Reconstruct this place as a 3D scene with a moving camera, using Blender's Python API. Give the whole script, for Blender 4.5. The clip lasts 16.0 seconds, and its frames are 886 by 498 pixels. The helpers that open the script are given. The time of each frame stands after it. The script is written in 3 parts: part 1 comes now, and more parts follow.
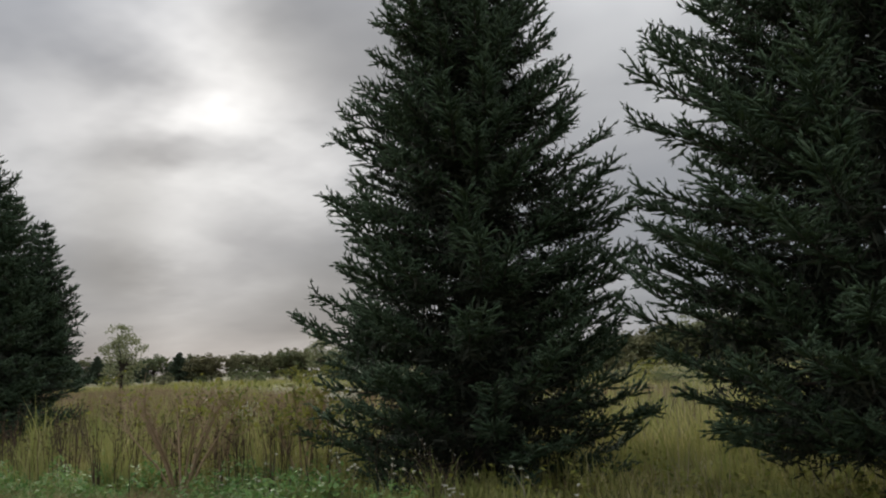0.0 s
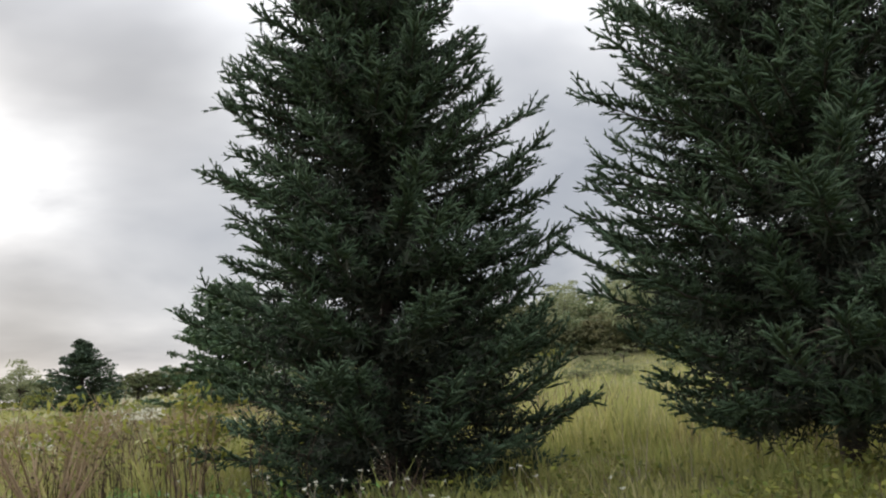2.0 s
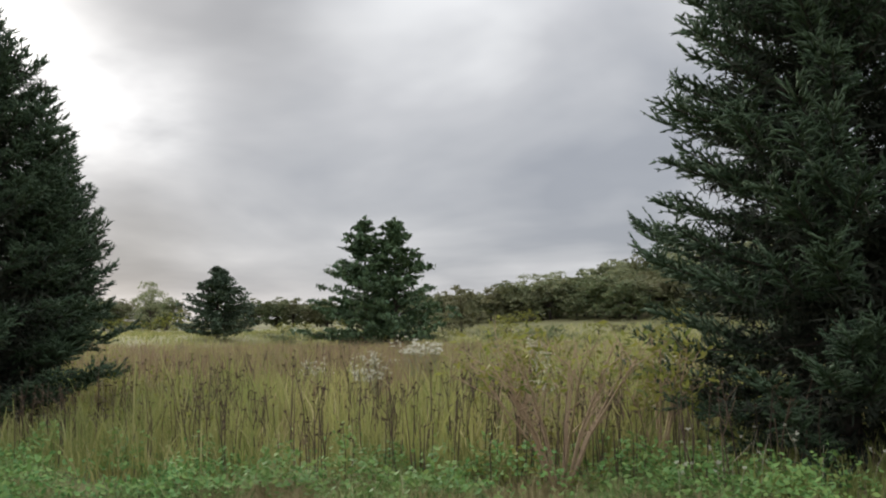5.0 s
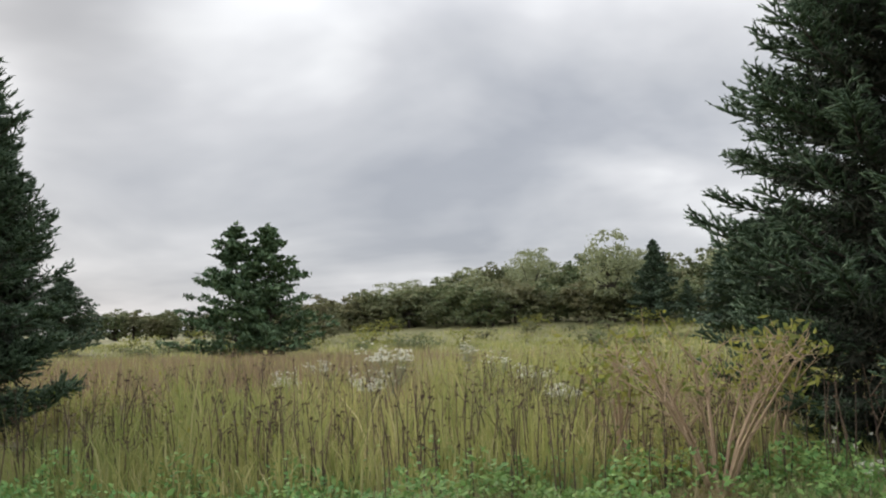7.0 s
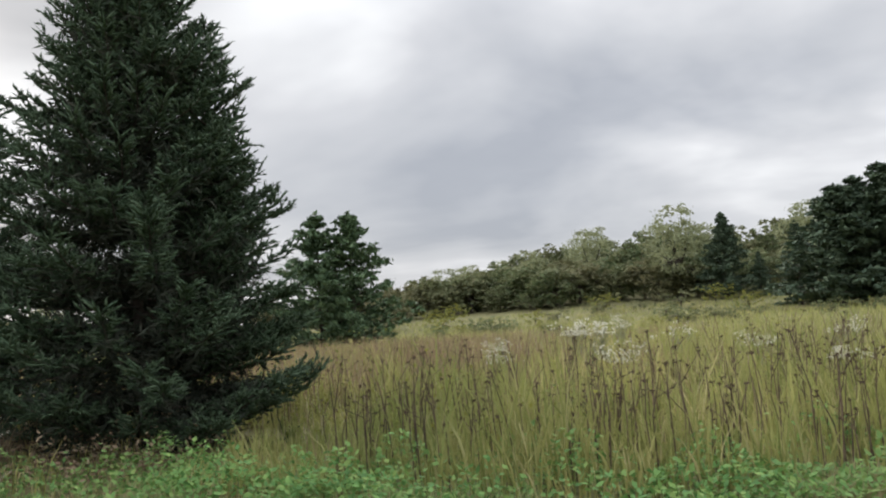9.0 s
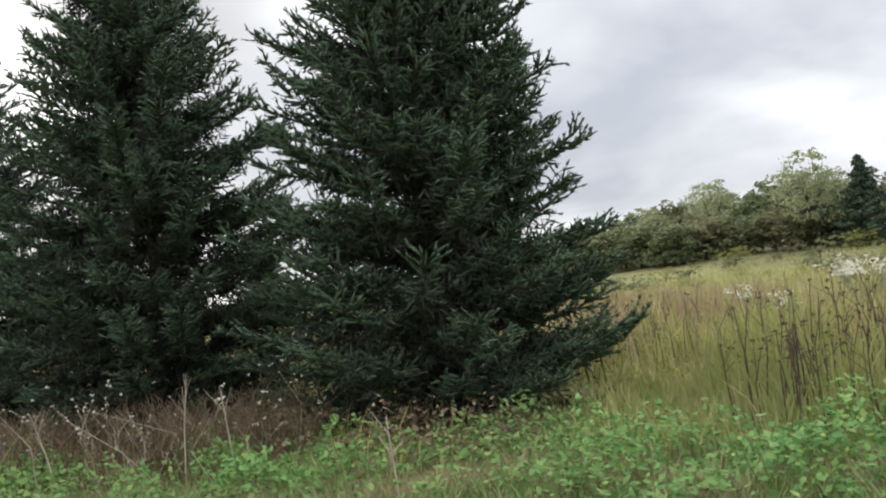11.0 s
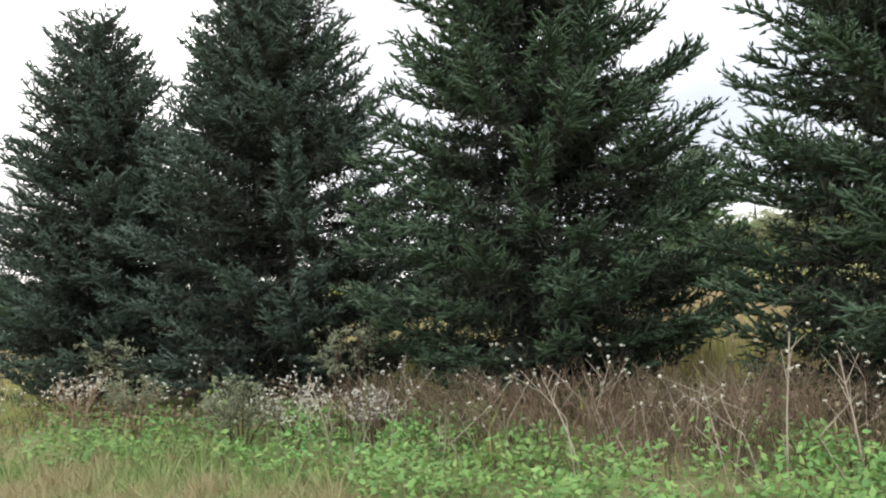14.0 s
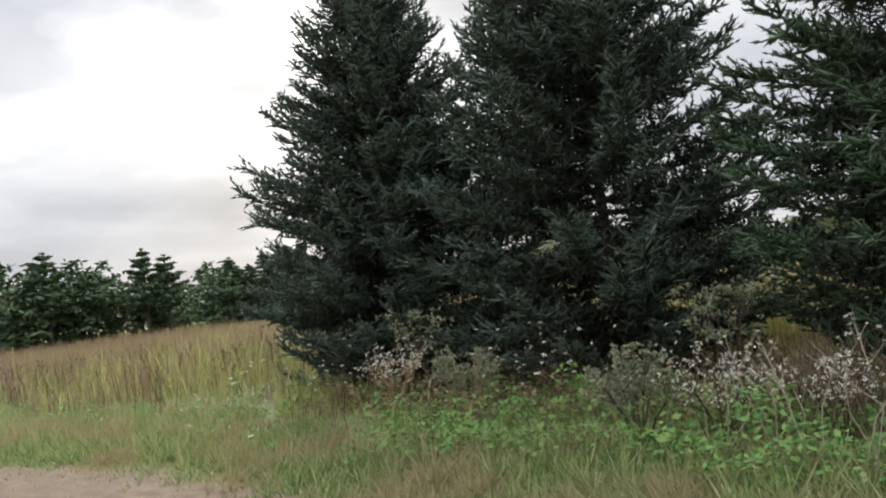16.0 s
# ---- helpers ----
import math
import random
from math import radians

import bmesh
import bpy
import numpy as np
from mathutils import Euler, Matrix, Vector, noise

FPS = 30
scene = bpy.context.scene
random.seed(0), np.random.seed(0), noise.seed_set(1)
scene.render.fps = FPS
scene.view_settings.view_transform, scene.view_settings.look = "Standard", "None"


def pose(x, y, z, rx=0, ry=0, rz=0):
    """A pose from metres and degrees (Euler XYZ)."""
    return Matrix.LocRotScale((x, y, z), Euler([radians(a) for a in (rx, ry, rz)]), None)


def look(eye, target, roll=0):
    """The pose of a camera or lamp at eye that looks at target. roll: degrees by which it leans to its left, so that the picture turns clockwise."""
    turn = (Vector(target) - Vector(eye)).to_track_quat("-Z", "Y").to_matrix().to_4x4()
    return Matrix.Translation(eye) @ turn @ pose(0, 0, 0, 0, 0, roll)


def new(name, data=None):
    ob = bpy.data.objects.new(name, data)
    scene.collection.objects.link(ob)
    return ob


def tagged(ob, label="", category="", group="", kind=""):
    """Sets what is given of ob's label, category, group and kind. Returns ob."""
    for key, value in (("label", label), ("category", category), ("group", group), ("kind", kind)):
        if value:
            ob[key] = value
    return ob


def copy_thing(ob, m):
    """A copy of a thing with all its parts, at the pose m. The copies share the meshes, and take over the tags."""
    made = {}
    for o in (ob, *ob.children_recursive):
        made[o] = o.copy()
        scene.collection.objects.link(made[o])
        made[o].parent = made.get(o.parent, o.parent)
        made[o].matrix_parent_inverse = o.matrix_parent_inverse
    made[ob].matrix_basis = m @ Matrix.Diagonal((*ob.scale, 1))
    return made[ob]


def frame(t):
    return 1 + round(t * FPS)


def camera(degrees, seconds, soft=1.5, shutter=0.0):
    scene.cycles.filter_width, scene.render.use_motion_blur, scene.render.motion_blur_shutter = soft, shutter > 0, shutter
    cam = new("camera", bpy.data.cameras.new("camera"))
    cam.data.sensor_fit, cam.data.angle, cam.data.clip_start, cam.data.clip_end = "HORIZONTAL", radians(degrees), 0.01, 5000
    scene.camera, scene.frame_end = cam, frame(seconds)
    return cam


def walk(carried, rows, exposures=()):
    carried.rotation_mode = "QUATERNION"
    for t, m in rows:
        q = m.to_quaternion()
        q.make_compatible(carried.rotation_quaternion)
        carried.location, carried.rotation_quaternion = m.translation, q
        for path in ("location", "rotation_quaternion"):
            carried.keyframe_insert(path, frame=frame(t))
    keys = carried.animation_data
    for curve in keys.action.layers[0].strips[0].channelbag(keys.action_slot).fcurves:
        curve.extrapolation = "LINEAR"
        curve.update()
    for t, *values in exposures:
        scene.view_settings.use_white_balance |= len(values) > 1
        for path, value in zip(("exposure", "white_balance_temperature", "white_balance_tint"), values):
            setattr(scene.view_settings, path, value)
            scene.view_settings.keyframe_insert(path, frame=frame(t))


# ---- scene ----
cam = camera(54.3, 16.0, soft=2.1)
PATH = [
    (0, (2.755, 0.393, 1.677), (1.635, 2.028, 1.944), -2.1),
    (0.5, (2.003, 0.474, 1.628), (1.087, 2.232, 1.899), -2.1),
    (1, (1.264, 0.351, 1.588), (0.496, 2.182, 1.831), -1.9),
    (1.5, (0.484, 0.435, 1.559), (-0.095, 2.334, 1.804), -4.0),
    (2, (-0.345, 0.405, 1.575), (-0.866, 2.317, 1.84), -5.1),
    (2.5, (-1.107, 0.383, 1.558), (-1.604, 2.304, 1.807), -4.8),
    (3, (-1.986, 0.442, 1.622), (-2.512, 2.354, 1.88), -4.2),
    (3.5, (-2.767, 0.4, 1.627), (-3.397, 2.288, 1.817), -2.0),
    (4, (-3.425, 0.207, 1.622), (-4.131, 2.075, 1.727), -1.5),
    (4.5, (-4.037, -0.323, 1.705), (-4.759, 1.54, 1.795), -0.5),
    (5, (-4.834, -0.341, 1.763), (-5.562, 1.515, 1.919), -1.0),
    (5.2, (-5.211, -0.345, 1.752), (-5.927, 1.516, 1.907), -1.3),
    (7.3, (-8.295, -0.171, 1.712), (-8.636, 1.792, 1.885), -1.6),
    (7.5, (-8.613, -0.157, 1.68), (-8.946, 1.808, 1.856), -1.4),
    (8, (-9.394, -0.108, 1.677), (-9.733, 1.857, 1.831), -1.0),
    (8.2, (-9.755, -0.067, 1.669), (-10.151, 1.887, 1.823), -1.8),
    (10.3, (-13.159, 0.71, 1.575), (-13.667, 2.64, 1.703), -6.7),
    (10.5, (-13.439, 0.788, 1.587), (-13.997, 2.704, 1.723), -7.2),
    (11, (-14.172, 0.728, 1.573), (-14.856, 2.605, 1.667), -7.1),
    (11.5, (-14.835, 0.801, 1.58), (-15.644, 2.629, 1.641), -7.6),
    (12, (-15.528, 0.742, 1.622), (-16.468, 2.506, 1.678), -6.5),
    (12.5, (-16.167, 0.726, 1.621), (-17.075, 2.507, 1.686), -2.6),
    (13, (-16.891, 0.728, 1.662), (-17.928, 2.432, 1.807), -4.1),
    (13.5, (-17.523, 0.796, 1.642), (-18.483, 2.549, 1.719), -4.2),
    (14, (-18.276, 1.006, 1.643), (-19.28, 2.733, 1.726), -5.2),
    (14.5, (-18.98, 1.124, 1.65), (-20.026, 2.827, 1.72), -5.9),
    (15, (-19.71, 1.254, 1.651), (-20.828, 2.91, 1.74), -6.6),
    (15.5, (-20.445, 1.311, 1.609), (-21.69, 2.873, 1.695), -7.2),
    (16, (-21.219, 1.483, 1.593), (-22.557, 2.968, 1.668), -7.3),
]

# spruces of the row: x, y, height, crown radius, height of the lowest limbs
SPRUCE_T = (1.3, 11.3, 10.0, 2.55, 0.75)
SPRUCE_B = (-4.15, 11.3, 8.6, 2.55, 0.08)
SPRUCE_L = (-18.2, 11.0, 7.3, 2.7, 0.4)
SPRUCE_M = (-22.9, 11.7, 8.6, 2.7, 0.3)
SPRUCE_N = (-27.7, 12.2, 7.2, 2.8, 0.3)
SPRUCE_O = (-31.6, 11.8, 7.1, 2.6, 0.35)

walk(cam, [(t, look(eye, target, roll)) for t, eye, target, roll in PATH],
     exposures=[(0.0, -0.55), (0.6, -0.3), (1.0, -0.1), (1.4, 0.32), (2.8, 0.25), (3.6, -0.15), (4.5, -0.1), (5.2, 0.12), (7.3, 0.27), (8.2, 0.27), (10.3, 0.5), (11.0, 0.7), (11.6, 1.25), (12.0, 1.15), (12.6, 1.4), (13.1, 1.1), (13.5, 0.75), (14.0, 1.3), (14.6, 1.05), (15.0, 0.9), (16.0, 0.5)])

# ---------- world and sun ----------
SUN = Vector((-0.735, 0.60, 0.32)).normalized()
# breaks in the cloud about the sun, and thick banks between them: direction, tightness, strength
BREAKS = (((-0.735, 0.61, 0.31), 190.0, 0.95), ((-0.67, 0.70, 0.25), 420.0, 0.45), ((-0.62, 0.755, 0.22), 900.0, 0.38), ((-0.87, 0.42, 0.25), 120.0, 0.4), ((-0.775, 0.62, 0.10), 700.0, 0.4), ((0.12, 0.95, 0.29), 28.0, 0.13))
BANKS = (((-0.665, 0.645, 0.37), 260.0, 0.4), ((-0.53, 0.765, 0.36), 150.0, 0.35), ((-0.80, 0.56, 0.21), 600.0, 0.3), ((-0.66, 0.74, 0.09), 350.0, 0.3), ((-0.82, 0.56, 0.12), 700.0, 0.35))
world = bpy.data.worlds.new("overcast_sky")
scene.world = world
world.use_nodes = True


def build_sky(nt):
    nd, lk = nt.nodes, nt.links
    nd.clear()

    def mk(kind, **kw):
        n = nd.new(kind)
        for k, v in kw.items():
            if k == "operation":
                n.operation = v
        return n

    def math_(op, a, b=None, clamp=False):
        n = mk("ShaderNodeMath", operation=op)
        n.use_clamp = clamp
        for i, v in enumerate((a, b)):
            if v is None:
                continue
            if isinstance(v, (int, float)):
                n.inputs[i].default_value = v
            else:
                lk.new(v, n.inputs[i])
        return n.outputs[0]

    def ramp(fac, stops):
        n = nd.new("ShaderNodeValToRGB")
        el = n.color_ramp.elements
        while len(el) < len(stops):
            el.new(0.5)
        for e, (p, c) in zip(el, stops):
            e.position, e.color = p, (*c, 1)
        lk.new(fac, n.inputs[0])
        return n.outputs[0]

    co = nd.new("ShaderNodeTexCoord").outputs["Generated"]
    nrm = mk("ShaderNodeVectorMath", operation="NORMALIZE")
    lk.new(co, nrm.inputs[0])
    sep = nd.new("ShaderNodeSeparateXYZ")
    lk.new(nrm.outputs[0], sep.inputs[0])
    # cloud deck seen in perspective: direction over height
    h = math_("ADD", math_("MAXIMUM", sep.outputs[2], 0.0), 0.24)
    cmb = nd.new("ShaderNodeCombineXYZ")
    lk.new(math_("DIVIDE", sep.outputs[0], h), cmb.inputs[0])
    lk.new(math_("DIVIDE", sep.outputs[1], h), cmb.inputs[1])
    cmb.inputs[2].default_value = 3.7
    big = nd.new("ShaderNodeTexNoise")
    big.inputs["Scale"].default_value, big.inputs["Detail"].default_value = 1.15, 4.5
    big.inputs["Roughness"].default_value = 0.5
    big.inputs["Distortion"].default_value = 0.25
    lk.new(cmb.outputs[0], big.inputs["Vector"])
    cloud = ramp(big.outputs["Fac"], [(0.32, (0.33, 0.35, 0.395)), (0.45, (0.44, 0.455, 0.49)), (0.55, (0.53, 0.54, 0.57)), (0.68, (0.72, 0.73, 0.75))])
    dot = mk("ShaderNodeVectorMath", operation="DOT_PRODUCT")
    lk.new(nrm.outputs[0], dot.inputs[0])
    dot.inputs[1].default_value = SUN

    # edges of the breaks wander with the cloud's own grain
    warp = nd.new("ShaderNodeMix")
    warp.data_type, warp.blend_type = "RGBA", "LINEAR_LIGHT"
    warp.inputs[0].default_value = 0.04
    fine = nd.new("ShaderNodeTexNoise")
    fine.inputs["Scale"].default_value, fine.inputs["Detail"].default_value = 2.4, 4.0
    lk.new(cmb.outputs[0], fine.inputs["Vector"])
    lk.new(nrm.outputs[0], warp.inputs[6])
    lk.new(fine.outputs["Color"], warp.inputs[7])
    bent = mk("ShaderNodeVectorMath", operation="NORMALIZE")
    lk.new(warp.outputs[2], bent.inputs[0])

    def lobes(rows):
        total = None
        for way, tight, strength in rows:
            d = mk("ShaderNodeVectorMath", operation="DOT_PRODUCT")
            lk.new(bent.outputs[0], d.inputs[0])
            d.inputs[1].default_value = Vector(way).normalized()
            one = math_("MULTIPLY", math_("POWER", math_("MINIMUM", math_("MAXIMUM", d.outputs["Value"], 0.0), 1.0), tight), strength)
            total = one if total is None else math_("ADD", total, one)
        return total

    near = lobes(BREAKS)
    bank = math_("SUBTRACT", 1.0, lobes(BANKS), clamp=True)
    wide = math_("POWER", math_("MAXIMUM", dot.outputs["Value"], 0.0), 9.0)
    hole = ramp(fine.outputs["Fac"], [(0.38, (0.3, 0.3, 0.3)), (0.62, (1.0, 1.0, 1.0))])
    glow = math_("ADD", near, math_("MULTIPLY", wide, 0.05))
    low = nd.new("ShaderNodeMapRange")
    lk.new(sep.outputs[2], low.inputs[0])
    for i, v in ((1, 0.03), (2, 0.16), (3, 0.3), (4, 1.0)):
        low.inputs[i].default_value = v
    glow = math_("MULTIPLY", math_("MULTIPLY", glow, hole), low.outputs[0])
    warm = nd.new("ShaderNodeMix")
    warm.data_type, warm.blend_type = "RGBA", "MULTIPLY"
    warm.inputs[0].default_value = 1.0
    lk.new(glow, warm.inputs[6])
    warm.inputs[7].default_value = (1.0, 0.98, 0.945, 1)
    add = nd.new("ShaderNodeMix")
    add.data_type, add.blend_type = "RGBA", "ADD"
    add.inputs[0].default_value = 1.0
    thick = nd.new("ShaderNodeMix")
    thick.data_type, thick.blend_type = "RGBA", "MULTIPLY"
    thick.inputs[0].default_value = 1.0
    lk.new(cloud, thick.inputs[6])
    lk.new(bank, thick.inputs[7])
    lk.new(thick.outputs[2], add.inputs[6])
    lk.new(warm.outputs[2], add.inputs[7])
    sky = nd.new("ShaderNodeTexSky")
    sky.sky_type, sky.sun_disc = "NISHITA", False
    sky.sun_elevation = math.asin(SUN.z)
    sky.sun_rotation = math.atan2(SUN.x, SUN.y)
    b1 = nd.new("ShaderNodeBackground")
    lk.new(sky.outputs[0], b1.inputs[0])
    b1.inputs[1].default_value = 0.004
    b2 = nd.new("ShaderNodeBackground")
    lk.new(add.outputs[2], b2.inputs[0])
    # an overcast sky is about three times as bright overhead as at the horizon
    zen = nd.new("ShaderNodeMapRange")
    zen.interpolation_type = "SMOOTHSTEP"
    lk.new(sep.outputs[2], zen.inputs[0])
    for i, v in ((1, 0.3), (2, 0.7), (3, 1.0), (4, 3.4)):
        zen.inputs[i].default_value = v
    lk.new(zen.outputs[0], b2.inputs[1])
    both = nd.new("ShaderNodeAddShader")
    lk.new(b1.outputs[0], both.inputs[0])
    lk.new(b2.outputs[0], both.inputs[1])
    out = nd.new("ShaderNodeOutputWorld")
    lk.new(both.outputs[0], out.inputs[0])


build_sky(world.node_tree)
sun = new("sun", bpy.data.lights.new("sun", "SUN"))
sun.data.energy, sun.data.angle, sun.data.color = 3.2, radians(14), (1.0, 0.94, 0.84)
sun.matrix_world = look((0, 0, 60), Vector((0, 0, 60)) - SUN)

# ---------- materials ----------


def material(name, stops, rough=0.75, patch=0.0, patch_colour=(0.1, 0.1, 0.05), patch_scale=0.3, grain=0.0, bump=0.0, sheen=0.0, through_light=0.0):
    """stops: the colours that single leaves, blades or needles take by chance; patch: a second colour in broad drifts."""
    mat = bpy.data.materials.new(name)
    mat.use_nodes = True
    nd, lk = mat.node_tree.nodes, mat.node_tree.links
    bsdf = nd["Principled BSDF"]
    geo = nd.new("ShaderNodeNewGeometry")
    rp = nd.new("ShaderNodeValToRGB")
    el = rp.color_ramp.elements
    while len(el) < len(stops):
        el.new(0.5)
    for i, (e, c) in enumerate(zip(el, stops)):
        e.position, e.color = i / max(1, len(stops) - 1), (*c, 1)
    lk.new(geo.outputs["Random Per Island"], rp.inputs[0])
    col = rp.outputs[0]
    tc = nd.new("ShaderNodeTexCoord")
    if grain:
        n = nd.new("ShaderNodeTexNoise")
        n.inputs["Scale"].default_value, n.inputs["Detail"].default_value = grain, 6.0
        lk.new(tc.outputs["Object"], n.inputs["Vector"])
        lk.new(n.outputs["Fac"], rp.inputs[0])
        if bump:
            bp = nd.new("ShaderNodeBump")
            bp.inputs["Strength"].default_value = bump
            lk.new(n.outputs["Fac"], bp.inputs["Height"])
            lk.new(bp.outputs[0], bsdf.inputs["Normal"])
    if patch:
        n = nd.new("ShaderNodeTexNoise")
        n.inputs["Scale"].default_value, n.inputs["Detail"].default_value = patch_scale, 3.0
        lk.new(geo.outputs["Position"], n.inputs["Vector"])
        r2 = nd.new("ShaderNodeMapRange")
        r2.inputs[1].default_value, r2.inputs[2].default_value, r2.inputs[4].default_value = 0.42, 0.62, patch
        lk.new(n.outputs["Fac"], r2.inputs[0])
        mx = nd.new("ShaderNodeMix")
        mx.data_type = "RGBA"
        lk.new(r2.outputs[0], mx.inputs[0])
        lk.new(col, mx.inputs[6])
        mx.inputs[7].default_value = (*patch_colour, 1)
        col = mx.outputs[2]
    lk.new(col, bsdf.inputs["Base Color"])
    bsdf.inputs["Roughness"].default_value = rough
    bsdf.inputs["Specular IOR Level"].default_value = 0.15
    if through_light:
        tr = nd.new("ShaderNodeBsdfTranslucent")
        lk.new(col, tr.inputs[0])
        mixs = nd.new("ShaderNodeMixShader")
        mixs.inputs[0].default_value = through_light
        lk.new(bsdf.outputs[0], mixs.inputs[1])
        lk.new(tr.outputs[0], mixs.inputs[2])
        lk.new(mixs.outputs[0], nd["Material Output"].inputs[0])
    return mat


NEEDLE = material("spruce_needles", [(0.036, 0.058, 0.036), (0.05, 0.082, 0.046), (0.07, 0.106, 0.06), (0.095, 0.13, 0.082)], 0.8, 0.5, (0.045, 0.07, 0.035), 1.2)
NEEDLE_BLUE = material("spruce_needles_grey_green", [(0.038, 0.058, 0.044), (0.058, 0.082, 0.061), (0.077, 0.106, 0.080), (0.106, 0.132, 0.106)], 0.8, 0.45, (0.055, 0.08, 0.05), 1.2)
BARK = material("spruce_bark", [(0.030, 0.024, 0.020), (0.066, 0.054, 0.045), (0.102, 0.090, 0.078)], 0.9, grain=14, bump=0.6)
PINE_LEAF = material("pine_needles", [(0.052, 0.091, 0.046), (0.078, 0.124, 0.058), (0.111, 0.163, 0.078)], 0.65, 0.3, (0.05, 0.08, 0.05), 0.4)
PINE_DARK = material("conifer_needles", [(0.042, 0.066, 0.042), (0.060, 0.090, 0.054), (0.084, 0.114, 0.066)], 0.65)
LEAF_GREEN = material("woodland_leaves", [(0.08, 0.115, 0.055), (0.115, 0.15, 0.066), (0.17, 0.18, 0.085), (0.13, 0.155, 0.085)], 0.7, 0.6, (0.18, 0.15, 0.085), 0.06, through_light=0.25)
LEAF_PALE = material("pale_leaves", [(0.195, 0.221, 0.117), (0.260, 0.273, 0.143), (0.221, 0.247, 0.156)], 0.7, through_light=0.3)
LEAF_YELLOW = material("yellowing_leaves", [(0.14, 0.18, 0.04), (0.26, 0.26, 0.06), (0.2, 0.19, 0.05), (0.1, 0.13, 0.04)], 0.65, through_light=0.35)
GRASS_TALL = material("tall_dry_grass", [(0.13, 0.16, 0.05), (0.30, 0.29, 0.10), (0.40, 0.36, 0.15), (0.33, 0.34, 0.11), (0.54, 0.46, 0.25)], 0.8, 0.8, (0.2, 0.235, 0.075), 0.3, through_light=0.35)
GRASS_BROWN = material("purple_brown_grass", [(0.163, 0.112, 0.081), (0.237, 0.163, 0.112), (0.300, 0.225, 0.138), (0.200, 0.125, 0.106)], 0.8, 0.45, (0.25, 0.2, 0.1), 0.3, through_light=0.25)
GRASS_GREEN = material("short_green_grass", [(0.06, 0.11, 0.03), (0.16, 0.25, 0.075), (0.25, 0.32, 0.115), (0.42, 0.40, 0.22)], 0.75, 0.85, (0.33, 0.26, 0.15), 0.9, through_light=0.3)
WEED = material("weed_leaves", [(0.095, 0.203, 0.061), (0.135, 0.270, 0.081), (0.17, 0.30, 0.085), (0.24, 0.34, 0.10)], 0.6, 0.3, (0.17, 0.2, 0.07), 0.5, through_light=0.3)
STALK = material("dead_stalks", [(0.045, 0.032, 0.025), (0.085, 0.060, 0.042), (0.13, 0.095, 0.065), (0.06, 0.04, 0.034)], 0.85)
# dead-twig fill for crown interiors; its dark tone stands in for inner shade
DARK_TWIG_FILL = material("dark_inner_twig_fill", [(0.028, 0.036, 0.026), (0.042, 0.05, 0.036), (0.06, 0.062, 0.046)], 0.9)
STALK_PALE = material("bleached_stalks", [(0.3, 0.25, 0.19), (0.4, 0.34, 0.26), (0.34, 0.27, 0.22)], 0.85)
STRAW = material("dry_bracken", [(0.09, 0.065, 0.04), (0.17, 0.125, 0.08), (0.29, 0.23, 0.15), (0.12, 0.09, 0.055)], 0.85, 0.4, (0.2, 0.12, 0.08), 0.8, through_light=0.15)
SEED = material("dark_seed_heads", [(0.06, 0.045, 0.03), (0.1, 0.07, 0.045)], 0.9)
FLOWER = material("white_petals", [(0.5, 0.49, 0.4), (0.66, 0.65, 0.56), (0.6, 0.57, 0.45)], 0.7, through_light=0.3)
ASTER_LEAF = material("aster_leaves", [(0.14, 0.17, 0.1), (0.21, 0.23, 0.14), (0.28, 0.27, 0.19)], 0.7, through_light=0.2)
TWIG = material("brown_twigs", [(0.2, 0.14, 0.09), (0.42, 0.31, 0.2)], 0.85, grain=20)
SOIL = material("field_ground", [(0.07, 0.07, 0.03), (0.14, 0.13, 0.06), (0.2, 0.18, 0.085)], 0.95, 0.5, (0.11, 0.12, 0.045), 0.2, grain=3.0, bump=0.4)
BARE = material("bare_brown_soil", [(0.06, 0.042, 0.028), (0.13, 0.092, 0.062), (0.22, 0.165, 0.105)], 0.95, grain=7.0, bump=0.9)

# ---------- mesh helpers ----------
rng = np.random.default_rng(7)


def mesh_of(name, verts, faces, mat, sides=3):
    verts, faces = np.asarray(verts, np.float32), np.asarray(faces, np.int32)
    me = bpy.data.meshes.new(name)
    me.vertices.add(len(verts))
    me.vertices.foreach_set("co", verts.ravel())
    me.loops.add(faces.size)
    me.loops.foreach_set("vertex_index", faces.ravel())
    me.polygons.add(len(faces))
    me.polygons.foreach_set("loop_start", np.arange(0, faces.size, sides, dtype=np.int32))
    me.polygons.foreach_set("loop_total", np.full(len(faces), sides, np.int32))
    me.update(calc_edges=True)
    me.materials.append(mat)
    return me


def part(name, me, parent, label=""):
    ob = new(name, me)
    ob.parent = parent
    return tagged(ob, label)


def empty(name, x, y, z, rz=0):
    ob = new(name)
    ob.matrix_basis = pose(x, y, z, 0, 0, rz)
    return ob


def unit(v):
    return v / np.maximum(np.linalg.norm(v, axis=-1, keepdims=True), 1e-9)


